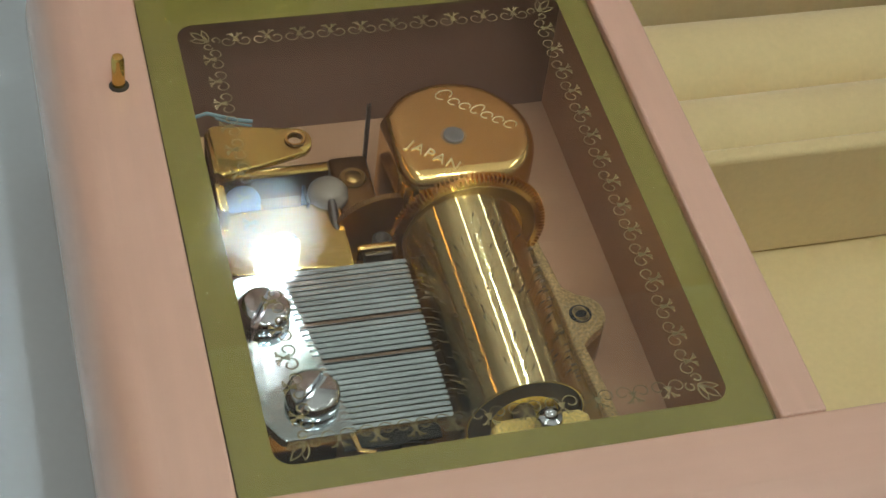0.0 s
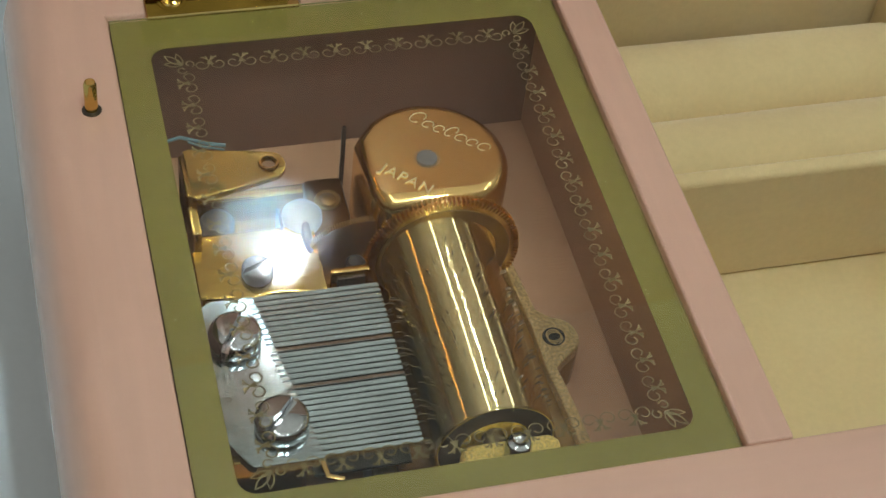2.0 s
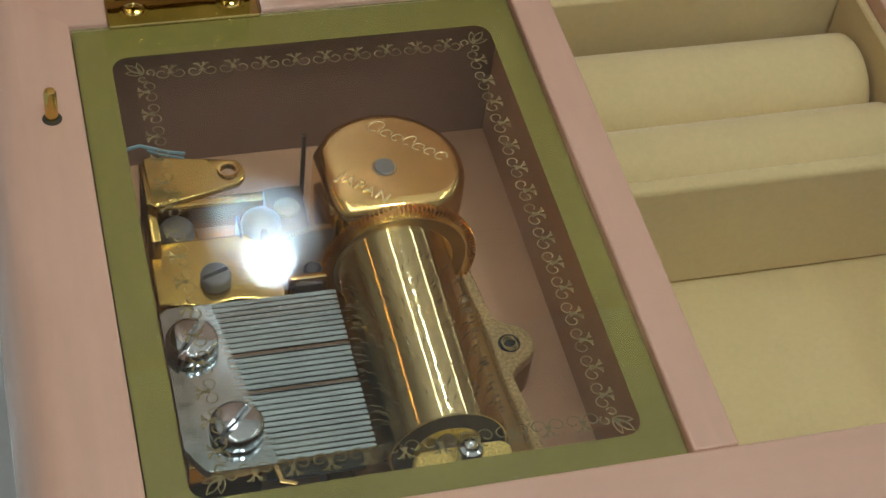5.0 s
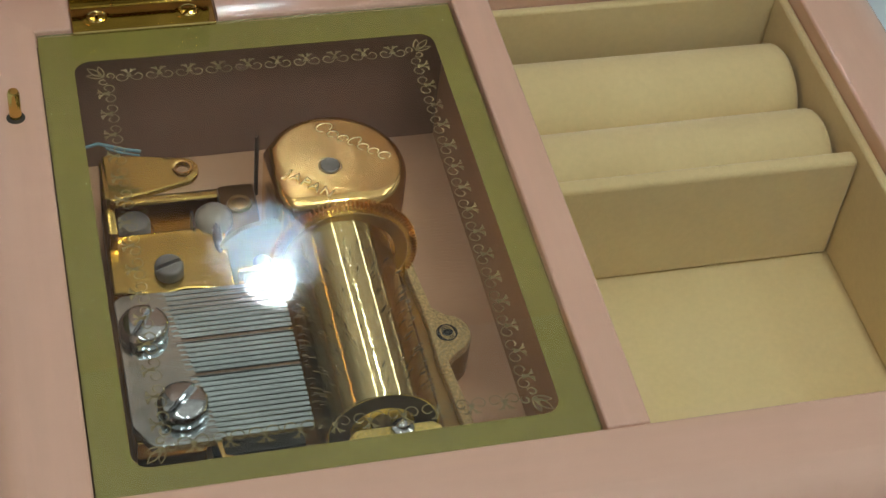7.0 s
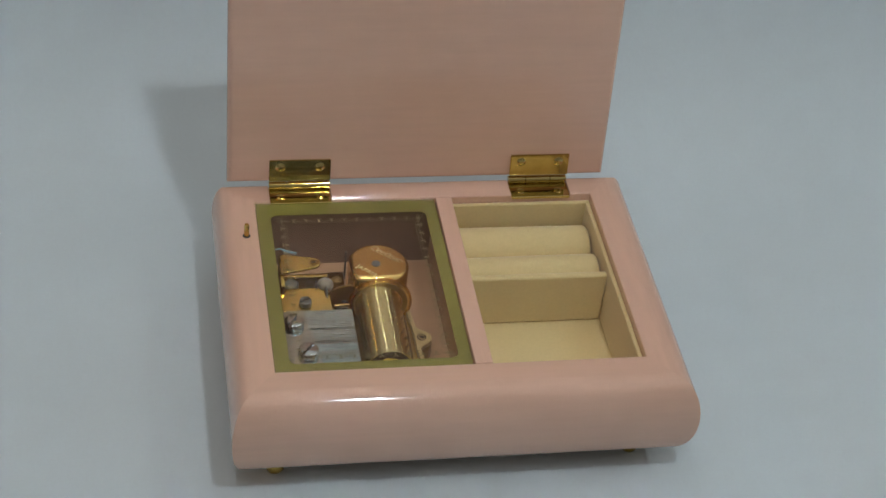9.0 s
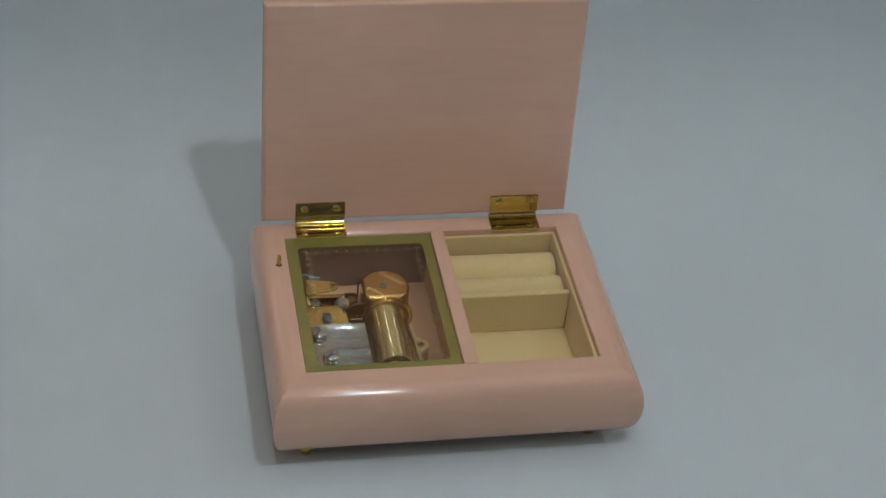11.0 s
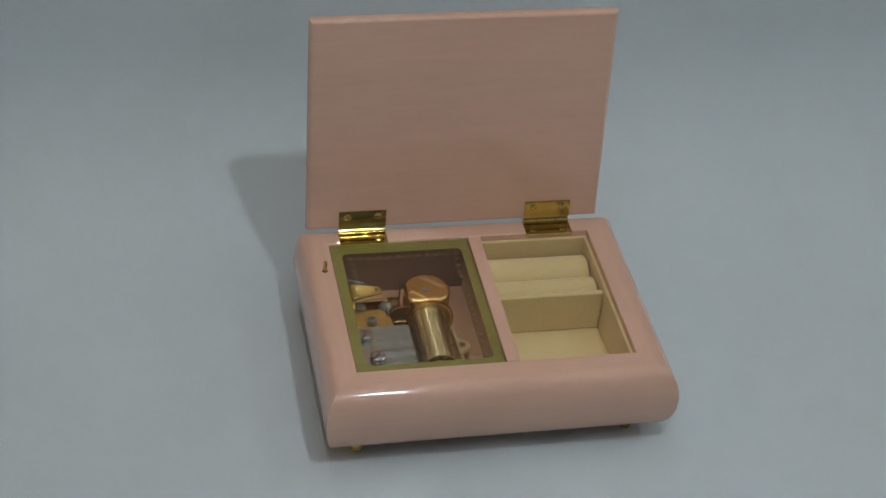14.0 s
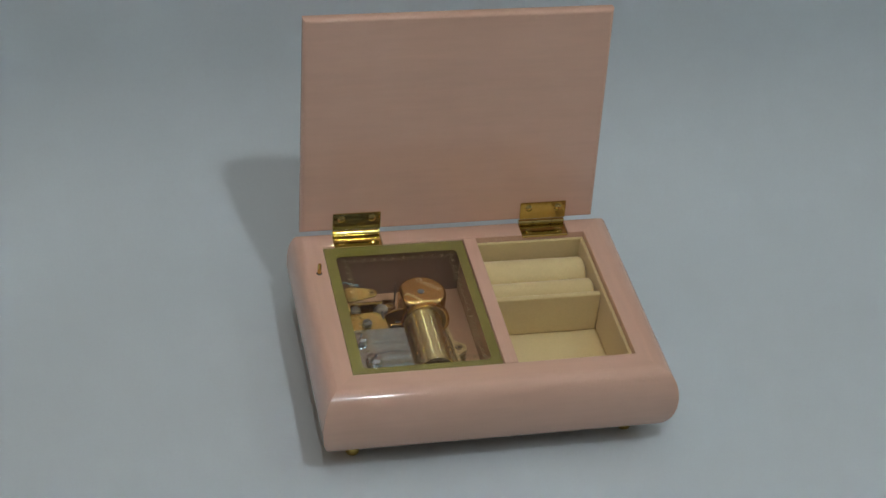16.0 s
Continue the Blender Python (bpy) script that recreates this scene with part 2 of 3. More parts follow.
def slab(outline, z0, z1, bevel=0.0, seg=2, hole=None):
    """A plate of an outline in x and y; its top edge rounded; hole: (x, y, radius)."""
    bm = bmesh.new()
    n = len(outline)

    def inset(d):
        pts = []
        for i in range(n):
            p, q, r = (Vector(outline[k % n]) for k in (i - 1, i, i + 1))
            e1, e2 = (q - p).normalized(), (r - q).normalized()
            n1, n2 = Vector((-e1.y, e1.x)), Vector((-e2.y, e2.x))
            m = n1 + n2
            m = m / max(m.length_squared, 1e-6) * 2
            pts.append(q + m * d)
        return pts

    area2 = sum(outline[i][0] * outline[(i + 1) % n][1] - outline[(i + 1) % n][0] * outline[i][1] for i in range(n))
    if area2 < 0:
        outline = outline[::-1]
    levels = [(0, z0), (0, z1 - bevel)] + ([(bevel * (1 - math.cos(a)), z1 - bevel + bevel * math.sin(a)) for a in [math.pi / 2 * k / seg for k in range(1, seg + 1)]] if bevel else [])
    rings = [[bm.verts.new((p.x, p.y, z)) for p in inset(d)] for d, z in levels]
    for a, b in zip(rings, rings[1:]):
        for i in range(n):
            bm.faces.new((a[i], a[(i + 1) % n], b[(i + 1) % n], b[i]))
    if hole is None:
        bm.faces.new(rings[-1])
        bm.faces.new(rings[0][::-1])
    else:
        hx, hy, hr = hole
        circle = [(hx + hr * math.cos(2 * math.pi * k / 24), hy + hr * math.sin(2 * math.pi * k / 24)) for k in range(24)]
        tops = [bm.verts.new((x, y, z1)) for x, y in circle]
        bots = [bm.verts.new((x, y, z0)) for x, y in circle]
        for k in range(24):
            bm.faces.new((tops[k], tops[(k + 1) % 24], bots[(k + 1) % 24], bots[k]))
        for ring, circ in ((rings[-1], tops), (rings[0], bots)):
            es = [bm.edges.get((ring[i], ring[(i + 1) % n])) for i in range(n)] + [bm.edges.get((circ[k], circ[(k + 1) % 24])) for k in range(24)]
            bmesh.ops.triangle_fill(bm, use_beauty=True, edges=es)
    return bm


def tube(points, r, n=8):
    """A round wire along points."""
    bm = bmesh.new()
    pts = [Vector(p) for p in points]
    rings = []
    for i, p in enumerate(pts):
        d = (pts[min(i + 1, len(pts) - 1)] - pts[max(i - 1, 0)]).normalized()
        u = d.orthogonal().normalized()
        w = d.cross(u)
        if rings and (rings[-1][0].co - pts[i - 1]).dot(u) < 0:
            u, w = -u, -w
        rings.append([bm.verts.new(p + (u * math.cos(2 * math.pi * k / n) + w * math.sin(2 * math.pi * k / n)) * r) for k in range(n)])
    for a, b in zip(rings, rings[1:]):
        for k in range(n):
            bm.faces.new((a[k], a[(k + 1) % n], b[(k + 1) % n], b[k]))
    bm.faces.new(rings[0][::-1])
    bm.faces.new(rings[-1])
    return bm


def bent(bm, y0, slope):
    """Tips a part up toward the back about the line y0."""
    for v in bm.verts:
        v.co.z += (v.co.y - y0) * slope
    return bm


def gear(at, r, depth, teeth, thick, axis="y", bore=0.0):
    """A spur wheel with cut teeth."""
    bm = bmesh.new()
    rim = []
    for i in range(teeth):
        for f, rr in ((0.0, r - depth), (0.28, r - depth), (0.42, r), (0.72, r), (0.86, r - depth)):
            a = 2 * math.pi * (i + f) / teeth
            rim.append((rr * math.cos(a), rr * math.sin(a)))
    lo = [bm.verts.new(Vector(at) + Vector((u, -thick / 2, w) if axis == "y" else (u, w, -thick / 2))) for u, w in rim]
    hi = [bm.verts.new(Vector(at) + Vector((u, thick / 2, w) if axis == "y" else (u, w, thick / 2))) for u, w in rim]
    n = len(rim)
    for i in range(n):
        bm.faces.new((lo[i], lo[(i + 1) % n], hi[(i + 1) % n], hi[i]))
    bm.faces.new(lo[::-1])
    bm.faces.new(hi)
    return bm


def slotted_screw(name, parent, x, y, z, r, h, mat, angle, label=""):
    """A cheese-head screw: a domed head cut by a slot."""
    bm = bmesh.new()
    sw, sd = r * 0.16, h * 0.45
    n = 40
    prof = [(r * 0.97, 0), (r, h * 0.12), (r, h * 0.72), (r * 0.94, h * 0.9), (r * 0.8, h)]
    ca, sa = math.cos(angle), math.sin(angle)
    for side in (1, -1):
        half = math.asin(sw / r)
        arc = [half + (math.pi - 2 * half) * k / n for k in range(n + 1)]
        rings = []
        for rr, zz in prof:
            hh = math.asin(min(1, sw / rr))
            ring = []
            for k in range(n + 1):
                a = hh + (math.pi - 2 * hh) * k / n
                u, w = rr * math.cos(a), rr * math.sin(a) * side
                ring.append(bm.verts.new((x + u * ca - w * sa, y + u * sa + w * ca, z + zz)))
            rings.append(ring)
        for a, b in zip(rings, rings[1:]):
            for k in range(n):
                bm.faces.new((a[k], a[k + 1], b[k + 1], b[k]))
        bm.faces.new(rings[-1])
        wall_lo = []
        for u in (-1, 1):
            uu, w = u * prof[0][0], sw * side
            wall_lo.append(bm.verts.new((x + uu * ca - w * sa, y + uu * sa + w * ca, z + h - sd)))
        right = [ring[0] for ring in rings]
        left = [ring[-1] for ring in rings]
        bm.faces.new([wall_lo[0], wall_lo[1], right[-1], left[-1]])
    core = lathe([(0, 0), (r * 0.95, 0), (r * 0.95, h - sd), (0, h - sd - r * 0.12)], (x, y, z))
    return part(name, join(bm, core), mat, parent, label, smooth=50)


def solid(name, x0, x1, y0, y1, z0, z1, mat, label, category, bevel=0.0, kind=""):
    """A single block as a thing of its own, in world metres."""
    bm = box(x0, x1, y0, y1, z0, z1, bevel)
    ob = part(name, bm, mat, None, local=True)
    return tagged(ob, label, category, kind=kind)


# ---- the setting: a sheet of white paper curving up behind the box, in a plain room ----
def paper_sweep():
    bm = bmesh.new()
    prof = [(-700, -44.0)] + [(y, -44.0) for y in range(-600, 121, 60)]
    cy, cz, r = 130.0, -44.0 + 95.0, 95.0
    for k in range(13):
        a = radians(82 * k / 12)
        prof.append((cy + r * math.sin(a), cz - r * math.cos(a)))
    y, z = prof[-1]
    prof.append((y + 8, z + 45))
    rows = []
    for i, (y, z) in enumerate(prof):
        rows.append([bm.verts.new((x, y, z)) for x in range(-900, 1031, 193)])
    for a, b in zip(rows, rows[1:]):
        for k in range(len(a) - 1):
            bm.faces.new((a[k], a[k + 1], b[k + 1], b[k]))
    ob = part("backdrop", bm, paper, None, smooth=60)
    return tagged(ob, "seamless sheet of white paper curving up behind the box", "backdrop", kind="structure")


paper_sweep()
solid("table", -0.85, 0.97, -0.76, 0.32, -0.75, -0.002, wall_paint, "plain pale counter under the paper sheet", "table", kind="structure")
solid("floor", -2.0, 2.2, -2.2, 2.6, -0.80, -0.75, wall_paint, "plain pale room floor", "floor", kind="structure")
solid("ceiling", -2.0, 2.2, -2.2, 2.6, 1.75, 1.80, wall_paint, "plain pale room ceiling", "ceiling", kind="structure")
solid("wall_west", -2.05, -2.0, -2.2, 2.6, -0.75, 1.75, wall_paint, "plain pale room wall", "wall", kind="structure")
solid("wall_east", 2.2, 2.25, -2.2, 2.6, -0.75, 1.75, wall_paint, "plain pale room wall", "wall", kind="structure")
solid("wall_south", -2.0, 2.2, -2.25, -2.2, -0.75, 1.75, wall_paint, "plain pale room wall", "wall", kind="structure")
solid("wall_north", -2.0, 2.2, 2.6, 2.65, -0.75, 1.75, wall_paint, "plain pale room wall", "wall", kind="structure")


def hanging_lamp():
    """The small lamp whose image shows in the glass by way of the lid: a bright lens in a softly lit bowl."""
    lamp = new("hanging_lamp")
    lamp.location = LAMP
    tagged(lamp, "small white hanging lamp with a lit bowl", "lamp")

    def disc(name, r, y, z, mat):
        bm = lathe([(0, 0), (r, 0), (r, 0.002), (0, 0.002)], (0, y, z), n=40)
        return part(name, bm, mat, lamp, local=True)
    bowl_glow = glow("lit_bowl", (0.72, 0.86, 1.0), 260.0)
    nt, ln = bowl_glow.node_tree.nodes, bowl_glow.node_tree.links
    tc, mp, gr, mul = (nt.new(k) for k in ("ShaderNodeTexCoord", "ShaderNodeMapping", "ShaderNodeTexGradient", "ShaderNodeMath"))
    gr.gradient_type = "SPHERICAL"
    mp.inputs["Scale"].default_value = (22, 22, 22)
    mp.inputs["Location"].default_value = (0, 0.68, -0.18)
    mul.operation, mul.inputs[1].default_value = "MULTIPLY", 330.0
    top = nt.new("ShaderNodeMath")
    top.operation, top.inputs[1].default_value = "MINIMUM", 160.0
    ln.new(tc.outputs["Object"], mp.inputs[0])
    ln.new(mp.outputs[0], gr.inputs[0])
    ln.new(gr.outputs["Fac"], mul.inputs[0])
    ln.new(mul.outputs[0], top.inputs[0])
    ln.new(top.outputs[0], nt["Emission"].inputs["Strength"])
    disc("bowl", 0.045, -0.031, 0.008, bowl_glow)
    disc("housing", 0.085, -0.016, 0.014, wall_paint)
    rod = lathe([(0, 0), (0.003, 0), (0.003, 1.75 - LAMP.z - 0.016), (0, 1.75 - LAMP.z - 0.016)], (0, -0.014, 0.016), n=12)
    part("rod", rod, wall_paint, lamp, local=True)


hanging_lamp()

# ---- the box ----
X0, X1, Y0, Y1 = 0.0, 132.0, 0.0, 92.8      # the inner edge of the rails
FX0, FX1, FY0, FY1 = -9.3, 141.0, -10.2, 102.6  # the edge of the flat top
BOTTOM = -35.6
jewelry_box = thing("jewelry_box", (64, 47, BOTTOM), "open pink lacquered wooden musical jewelry box with brass hinges", "jewelry box")

# rail section: (share of the way from the inner wall to the edge of the flat, bulge outward, height)
SECTION = [(0, 0, BOTTOM - 0.3), (0, 0, -0.5), (0.01, 0, -0.22), (0.03, 0, -0.06), (0.055, 0, 0.0), (0.9, 0, 0.0), (1.0, 0.1, -0.12)]
for k in range(1, 10):
    a = math.pi / 2 * (0.1 + 0.9 * k / 9)
    SECTION.append((1.0, 9.2 * math.sin(a) ** 0.8, -16.0 + 16.0 * math.cos(a)))
for k in range(1, 10):
    a = math.pi / 2 * k / 9
    SECTION.append((1.0, -2.2 + 11.4 * math.cos(a), -16.0 + (BOTTOM - 0.3 + 16.0) * math.sin(a)))
CORNERS = [((X0, Y0), (FX0, FY0), (-0.7, -1)), ((X1, Y0), (FX1, FY0), (0.9, -1)), ((X1, Y1), (FX1, FY1), (0.9, 0.2)), ((X0, Y1), (FX0, FY1), (-0.7, 0.2))]
HINGES = ((6.0, 29.6), (100.4, 123.8))


def corner_ring(c, z_top=None):
    (ix, iy), (fx, fy), (dx, dy) = c
    return [Vector((ix + k * (fx - ix) + b * dx, iy + k * (fy - iy) + b * dy, z)) for k, b, z in SECTION]


def rail(name, c0, c1, mat, notches=()):
    bm = bmesh.new()
    a, b = corner_ring(c0), corner_ring(c1)
    along = (b[0] - a[0]).normalized()
    gap = along * 0.004
    rings = [[p + gap for p in a]]
    for n0, n1 in notches:
        for x, cut in ((n0 - 0.25, 0), (n0 - 0.25, 1), (n1 + 0.25, 1), (n1 + 0.25, 0)):
            ring = []
            for p, q, (k, bulge, z) in zip(a, b, SECTION):
                v = p.lerp(q, (x - p.x) / (q.x - p.x))
                if cut and z > -1.6:
                    v.z = -1.6
                ring.append(v)
            rings.append(ring)
    rings.append([p - gap for p in b])
    vs = [[bm.verts.new(p) for p in r] for r in rings]
    n = len(SECTION)
    for r0, r1 in zip(vs, vs[1:]):
        for i in range(n):
            bm.faces.new((r0[i], r1[i], r1[(i + 1) % n], r0[(i + 1) % n]))
    bm.faces.new(vs[0])
    bm.faces.new(vs[-1][::-1])
    return part(name, bm, mat, jewelry_box, smooth=40, flat=600)


rail("front_rail", CORNERS[0], CORNERS[1], pink_x)
rail("right_rail", CORNERS[1], CORNERS[2], pink_y)
rail("back_rail", CORNERS[3], CORNERS[2], pink_x, HINGES)
rail("left_rail", CORNERS[0], CORNERS[3], pink_y)
part("middle_rail", box(70.0, 76.4, Y0 + 0.03, Y1 - 0.03, BOTTOM + 4, 0.0, 0.4, 3), pink_y, jewelry_box, smooth=40, flat=100)
part("bottom_panel", box(X0 + 0.05, X1 - 0.05, Y0 + 0.05, Y1 - 0.05, BOTTOM + 0.3, BOTTOM + 3.8), bare_pink, jewelry_box)

WT, WZ = 0.5, -3.4  # thin lining of the well under the glass, the well's shade put into its brown
part("well_back", box(0.02, 69.98, Y1 - WT, Y1 - 0.02, BOTTOM + 3.8, WZ), well_shade_brown, jewelry_box)
part("well_front", box(0.02, 69.98, Y0 + 0.02, Y0 + WT, BOTTOM + 3.8, WZ), well_shade_brown, jewelry_box)
part("well_left", box(0.02, WT, Y0 + WT, Y1 - WT, BOTTOM + 3.8, WZ), well_shade_brown, jewelry_box)
part("well_right", box(70 - WT, 69.98, Y0 + WT, Y1 - WT, BOTTOM + 3.8, WZ), bare_pink, jewelry_box)


def foot(x, y):
    bm = lathe([(0, 0.0), (2.0, 0.0), (3.1, 0.8), (3.5, 2.4), (3.1, 4.0), (2.5, 5.2), (2.5, 8.4), (0, 8.4)], (x, y, -44.0), n=28)
    part("foot", bm, gold_satin, jewelry_box, "small round gilt foot", smooth=40)


for fx, fy in ((0.8, -4.4), (131.5, -3.0), (0.8, 94), (131.5, 94)):
    foot(fx, fy)

# ---- the lid, leaning back on its hinges ----
LID_W, LID_H, TILT_BACK = 148.4, 113.4, radians(6.4)
LID_X, LID_Y, LID_Z = -10.0, 101.2, 2.6


def lid_point(u, v, w):
    """u across, v up the face, w through the thickness, backward."""
    s, c = math.sin(TILT_BACK), math.cos(TILT_BACK)
    return Vector((LID_X + u, LID_Y + v * s + w * c, LID_Z + v * c - w * s))


def lid_panel():
    bm = bmesh.new()
    levels = [(2.0, 0.0)] + [(2.0 - 2.0 * math.sin(a), 2.4 - 2.4 * math.cos(a)) for a in [math.pi / 2 * k / 5 for k in range(1, 6)]]
    levels += [(0.0, 4.5)] + [(5.0 - 5.0 * math.cos(a), 4.5 + 4.5 * math.sin(a)) for a in [math.pi / 2 * k / 6 for k in range(1, 7)]]
    rings = []
    for d, w in levels:
        rings.append([bm.verts.new(lid_point(u, v, w)) for u, v in ((d, d), (LID_W - d, d), (LID_W - d, LID_H - d), (d, LID_H - d))])
    for a, b in zip(rings, rings[1:]):
        for i in range(4):
            bm.faces.new((a[i], a[(i + 1) % 4], b[(i + 1) % 4], b[i]))
    bm.faces.new(rings[0])
    bm.faces.new(rings[-1][::-1])
    return bm


lid = part("lid", lid_panel(), pink_x, jewelry_box, "raised pink lid with rounded edges and faint wood grain", smooth=35, flat=900)


# ---- hinges ----
def hinge(x0, x1):
    hg = part("hinge", box(x0, x1, 92.2, 101.6, -1.55, -0.5, 0.2), hinge_brass, jewelry_box, "polished brass butt hinge")
    leaf = bmesh.new()
    pts = [lid_point(u - LID_X, v, w) for w in (-0.9, 0.05) for u, v in ((x0, 1.0), (x1, 1.0), (x1, 10.2), (x0, 10.2))]
    vs = [leaf.verts.new(p) for p in pts]
    for q in ((0, 1, 2, 3), (7, 6, 5, 4), (0, 4, 5, 1), (1, 5, 6, 2), (2, 6, 7, 3), (3, 7, 4, 0)):
        leaf.faces.new([vs[i] for i in q])
    bmesh.ops.bevel(leaf, geom=leaf.edges[:], offset=0.18, segments=2, affect="EDGES")
    part("upper_leaf", leaf, hinge_brass, hg)
    for k0, k1 in ((0.0, 0.3), (0.3, 0.72), (0.72, 1.0)):
        a, b = x0 + (x1 - x0) * k0 + 0.06, x0 + (x1 - x0) * k1 - 0.06
        part("knuckle", lathe([(0, a), (1.35, a), (1.5, a + 0.15), (1.5, b - 0.15), (1.35, b), (0, b)], (0, 101.9, 0.75), "x", 24), hinge_brass, hg, smooth=40)
    for sx in (x0 + 4.2, x1 - 4.2):
        ring = lathe([(2.2, -0.06), (2.2, 0.16), (1.7, 0.16), (1.5, -0.02)], (sx, 95.6, -0.5), n=24)
        part("eyelet", ring, hinge_brass, hg, smooth=40)
        slotted_screw("screw", hg, sx, 95.6, -0.75, 1.45, 0.55, hinge_brass, 0.6 + sx)
        s, c = math.sin(TILT_BACK), math.cos(TILT_BACK)
        knob = lathe([(0, 0.75), (0.7, 0.72), (1.3, 0.5), (1.6, 0.1), (1.9, 0.0), (2.1, -0.1)], (0, 0, 0), "z", 24)
        centre = lid_point(sx - LID_X, 7.2, -0.9)
        for v in knob.verts:
            v.co = centre + Vector((v.co.x, v.co.y * s - v.co.z * c, v.co.y * c + v.co.z * s))
        part("lid_screw", knob, hinge_brass, hg, smooth=50)


for a, b in HINGES:
    hinge(a, b)

# ---- the velvet-lined compartment ----
tray = thing("velvet_tray", (104, 46, -29), "cream velvet compartment lining with two ring rolls", "tray lining")
TX0, TX1, TY0, TY1, TFLOOR, TTOP = 76.45, 131.95, 0.05, 92.75, -28.0, -3.2
part("tray_floor", box(TX0, TX1, TY0, TY1, TFLOOR - 2.5, TFLOOR), cream, tray)
part("back_wall", box(TX0, TX1, TY1 - 1.8, TY1, TFLOOR, TTOP, 0.5), cream, tray, smooth=50, flat=60)
part("right_wall", box(TX1 - 1.7, TX1, TY0, TY1 - 1.8, TFLOOR, TTOP, 0.5), cream, tray, smooth=50, flat=60)
part("front_wall", box(TX0, TX1 - 1.7, TY0, TY0 + 1.6, TFLOOR, TTOP, 0.5), cream, tray, smooth=50, flat=60)
part("left_wall", box(TX0, TX0 + 0.8, TY0 + 1.6, TY1 - 1.8, TFLOOR, TTOP, 0.3), cream, tray, smooth=50, flat=60)
part("divider", box(TX0 + 0.8, TX1 - 1.75, 49.6, 52.6, TFLOOR, -5.3, 0.9, 3), cream, tray, "upright velvet divider", smooth=50, flat=200)


def ring_roll(y, z, r, ry):
    bm = bmesh.new()
    n, stations = 36, [(TX0 + 0.8, 0.0)] + [(129.4 - 1.6 + 1.6 * math.sin(a), 1.6 * (1 - math.cos(a))) for a in [math.pi / 2 * k / 5 for k in range(6)]]
    rings = []
    for x, d in stations:
        sag = 0.15 * math.sin(x * 0.31 + y)
        rings.append([bm.verts.new((x, y + (ry - d + sag) * math.cos(2 * math.pi * k / n), z + (r - d + sag) * math.sin(2 * math.pi * k / n))) for k in range(n)])
    for a, b in zip(rings, rings[1:]):
        for k in range(n):
            bm.faces.new((a[k], a[(k + 1) % n], b[(k + 1) % n], b[k]))
    bm.faces.new(rings[-1])
    bm.faces.new(rings[0][::-1])
    part("ring_roll", bm, cream, tray, "padded velvet ring roll", smooth=60)


ring_roll(78.6, -15.8, 8.6, 9.2)
ring_roll(61.6, -15.8, 8.6, 8.4)

# ---- the stop pin beside the glass ----
pin = thing("stop_pin", (-4.5, 73.0, 0), "gilt brass stop pin standing in its hole", "pin")
part("shaft", lathe([(0, -3), (0.95, -3), (0.95, 4.8), (0.75, 5.3), (0, 5.4)], (-4.5, 73.2, 0), n=20), gold_satin, pin, smooth=40)
part("hole", lathe([(0, 0.05), (1.45, 0.05), (1.45, 0.0), (0, 0.0)], (-4.5, 72.9, 0), n=24), dark_steel, pin, "dark rim of the drilled hole")

# ---- the glass with its printed border and lace ----
panel = thing("glass_cover", (35, 46, -3), "clear glass cover with an olive gold printed border and lace ornament", "glass cover")
GT, GB = -0.7, -1.4
part("pane", box(0.2, 69.5, 0.15, 92.5, GB, GT), glass, panel, "clear glass pane").visible_shadow = False


def rounded(x0, x1, y0, y1, r, n=8):
    pts = []
    for cx, cy, a0 in ((x1 - r, y1 - r, 0), (x0 + r, y1 - r, 90), (x0 + r, y0 + r, 180), (x1 - r, y0 + r, 270)):
        pts += [(cx + r * math.cos(radians(a0 + 90 * k / n)), cy + r * math.sin(radians(a0 + 90 * k / n))) for k in range(n + 1)]
    return pts


WX0, WX1, WY0, WY1 = 5.4, 65.0, 4.6, 85.7


def border():
    bm = bmesh.new()
    inner = rounded(WX0, WX1, WY0, WY1, 2.6)
    n = len(inner)
    outer = []
    for i, (x, y) in enumerate(inner):
        q = i * 4 // n
        cx, cy = ((69.45, 92.45), (0.25, 92.45), (0.25, 0.2), (69.45, 0.2))[q]
        outer.append((cx, cy))
    ins = [[bm.verts.new((x, y, z)) for x, y in inner] for z in (GB - 0.05, GB - 0.2)]
    outs = [{c: bm.verts.new((*c, z)) for c in set(outer)} for z in (GB - 0.05, GB - 0.2)]
    for lv in range(2):
        for i in range(n):
            j = (i + 1) % n
            a, b = outs[lv][outer[i]], outs[lv][outer[j]]
            face = [ins[lv][i], ins[lv][j], b] + ([a] if a is not b else [])
            bm.faces.new(face)
    for i in range(n):
        bm.faces.new((ins[0][i], ins[0][(i + 1) % n], ins[1][(i + 1) % n], ins[1][i]))
    return bm


part("printed_border", border(), olive, panel, "matt olive gold printed border")


def stroke(bm, pts, w0, w1, z):
    """A tapering flat line of print."""
    prev = None
    n = len(pts)
    for i, p in enumerate(pts):
        p = Vector(p)
        d = (Vector(pts[min(i + 1, n - 1)]) - Vector(pts[max(i - 1, 0)])).normalized()
        w = w0 + (w1 - w0) * i / (n - 1)
        s = Vector((-d.y, d.x)) * w / 2
        cur = (bm.verts.new((*(p + s), z)), bm.verts.new((*(p - s), z)))
        if prev:
            bm.faces.new((prev[0], prev[1], cur[1], cur[0]))
        prev = cur


def scroll(cx, cy, r, a0, a1, shrink, n=16, flip=1):
    return [(flip * (cx + r * (1 - shrink * k / n) * math.cos(radians(a0 + (a1 - a0) * k / n))), cy + r * (1 - shrink * k / n) * math.sin(radians(a0 + (a1 - a0) * k / n))) for k in range(n + 1)]


LACE_Z = GB - 0.02


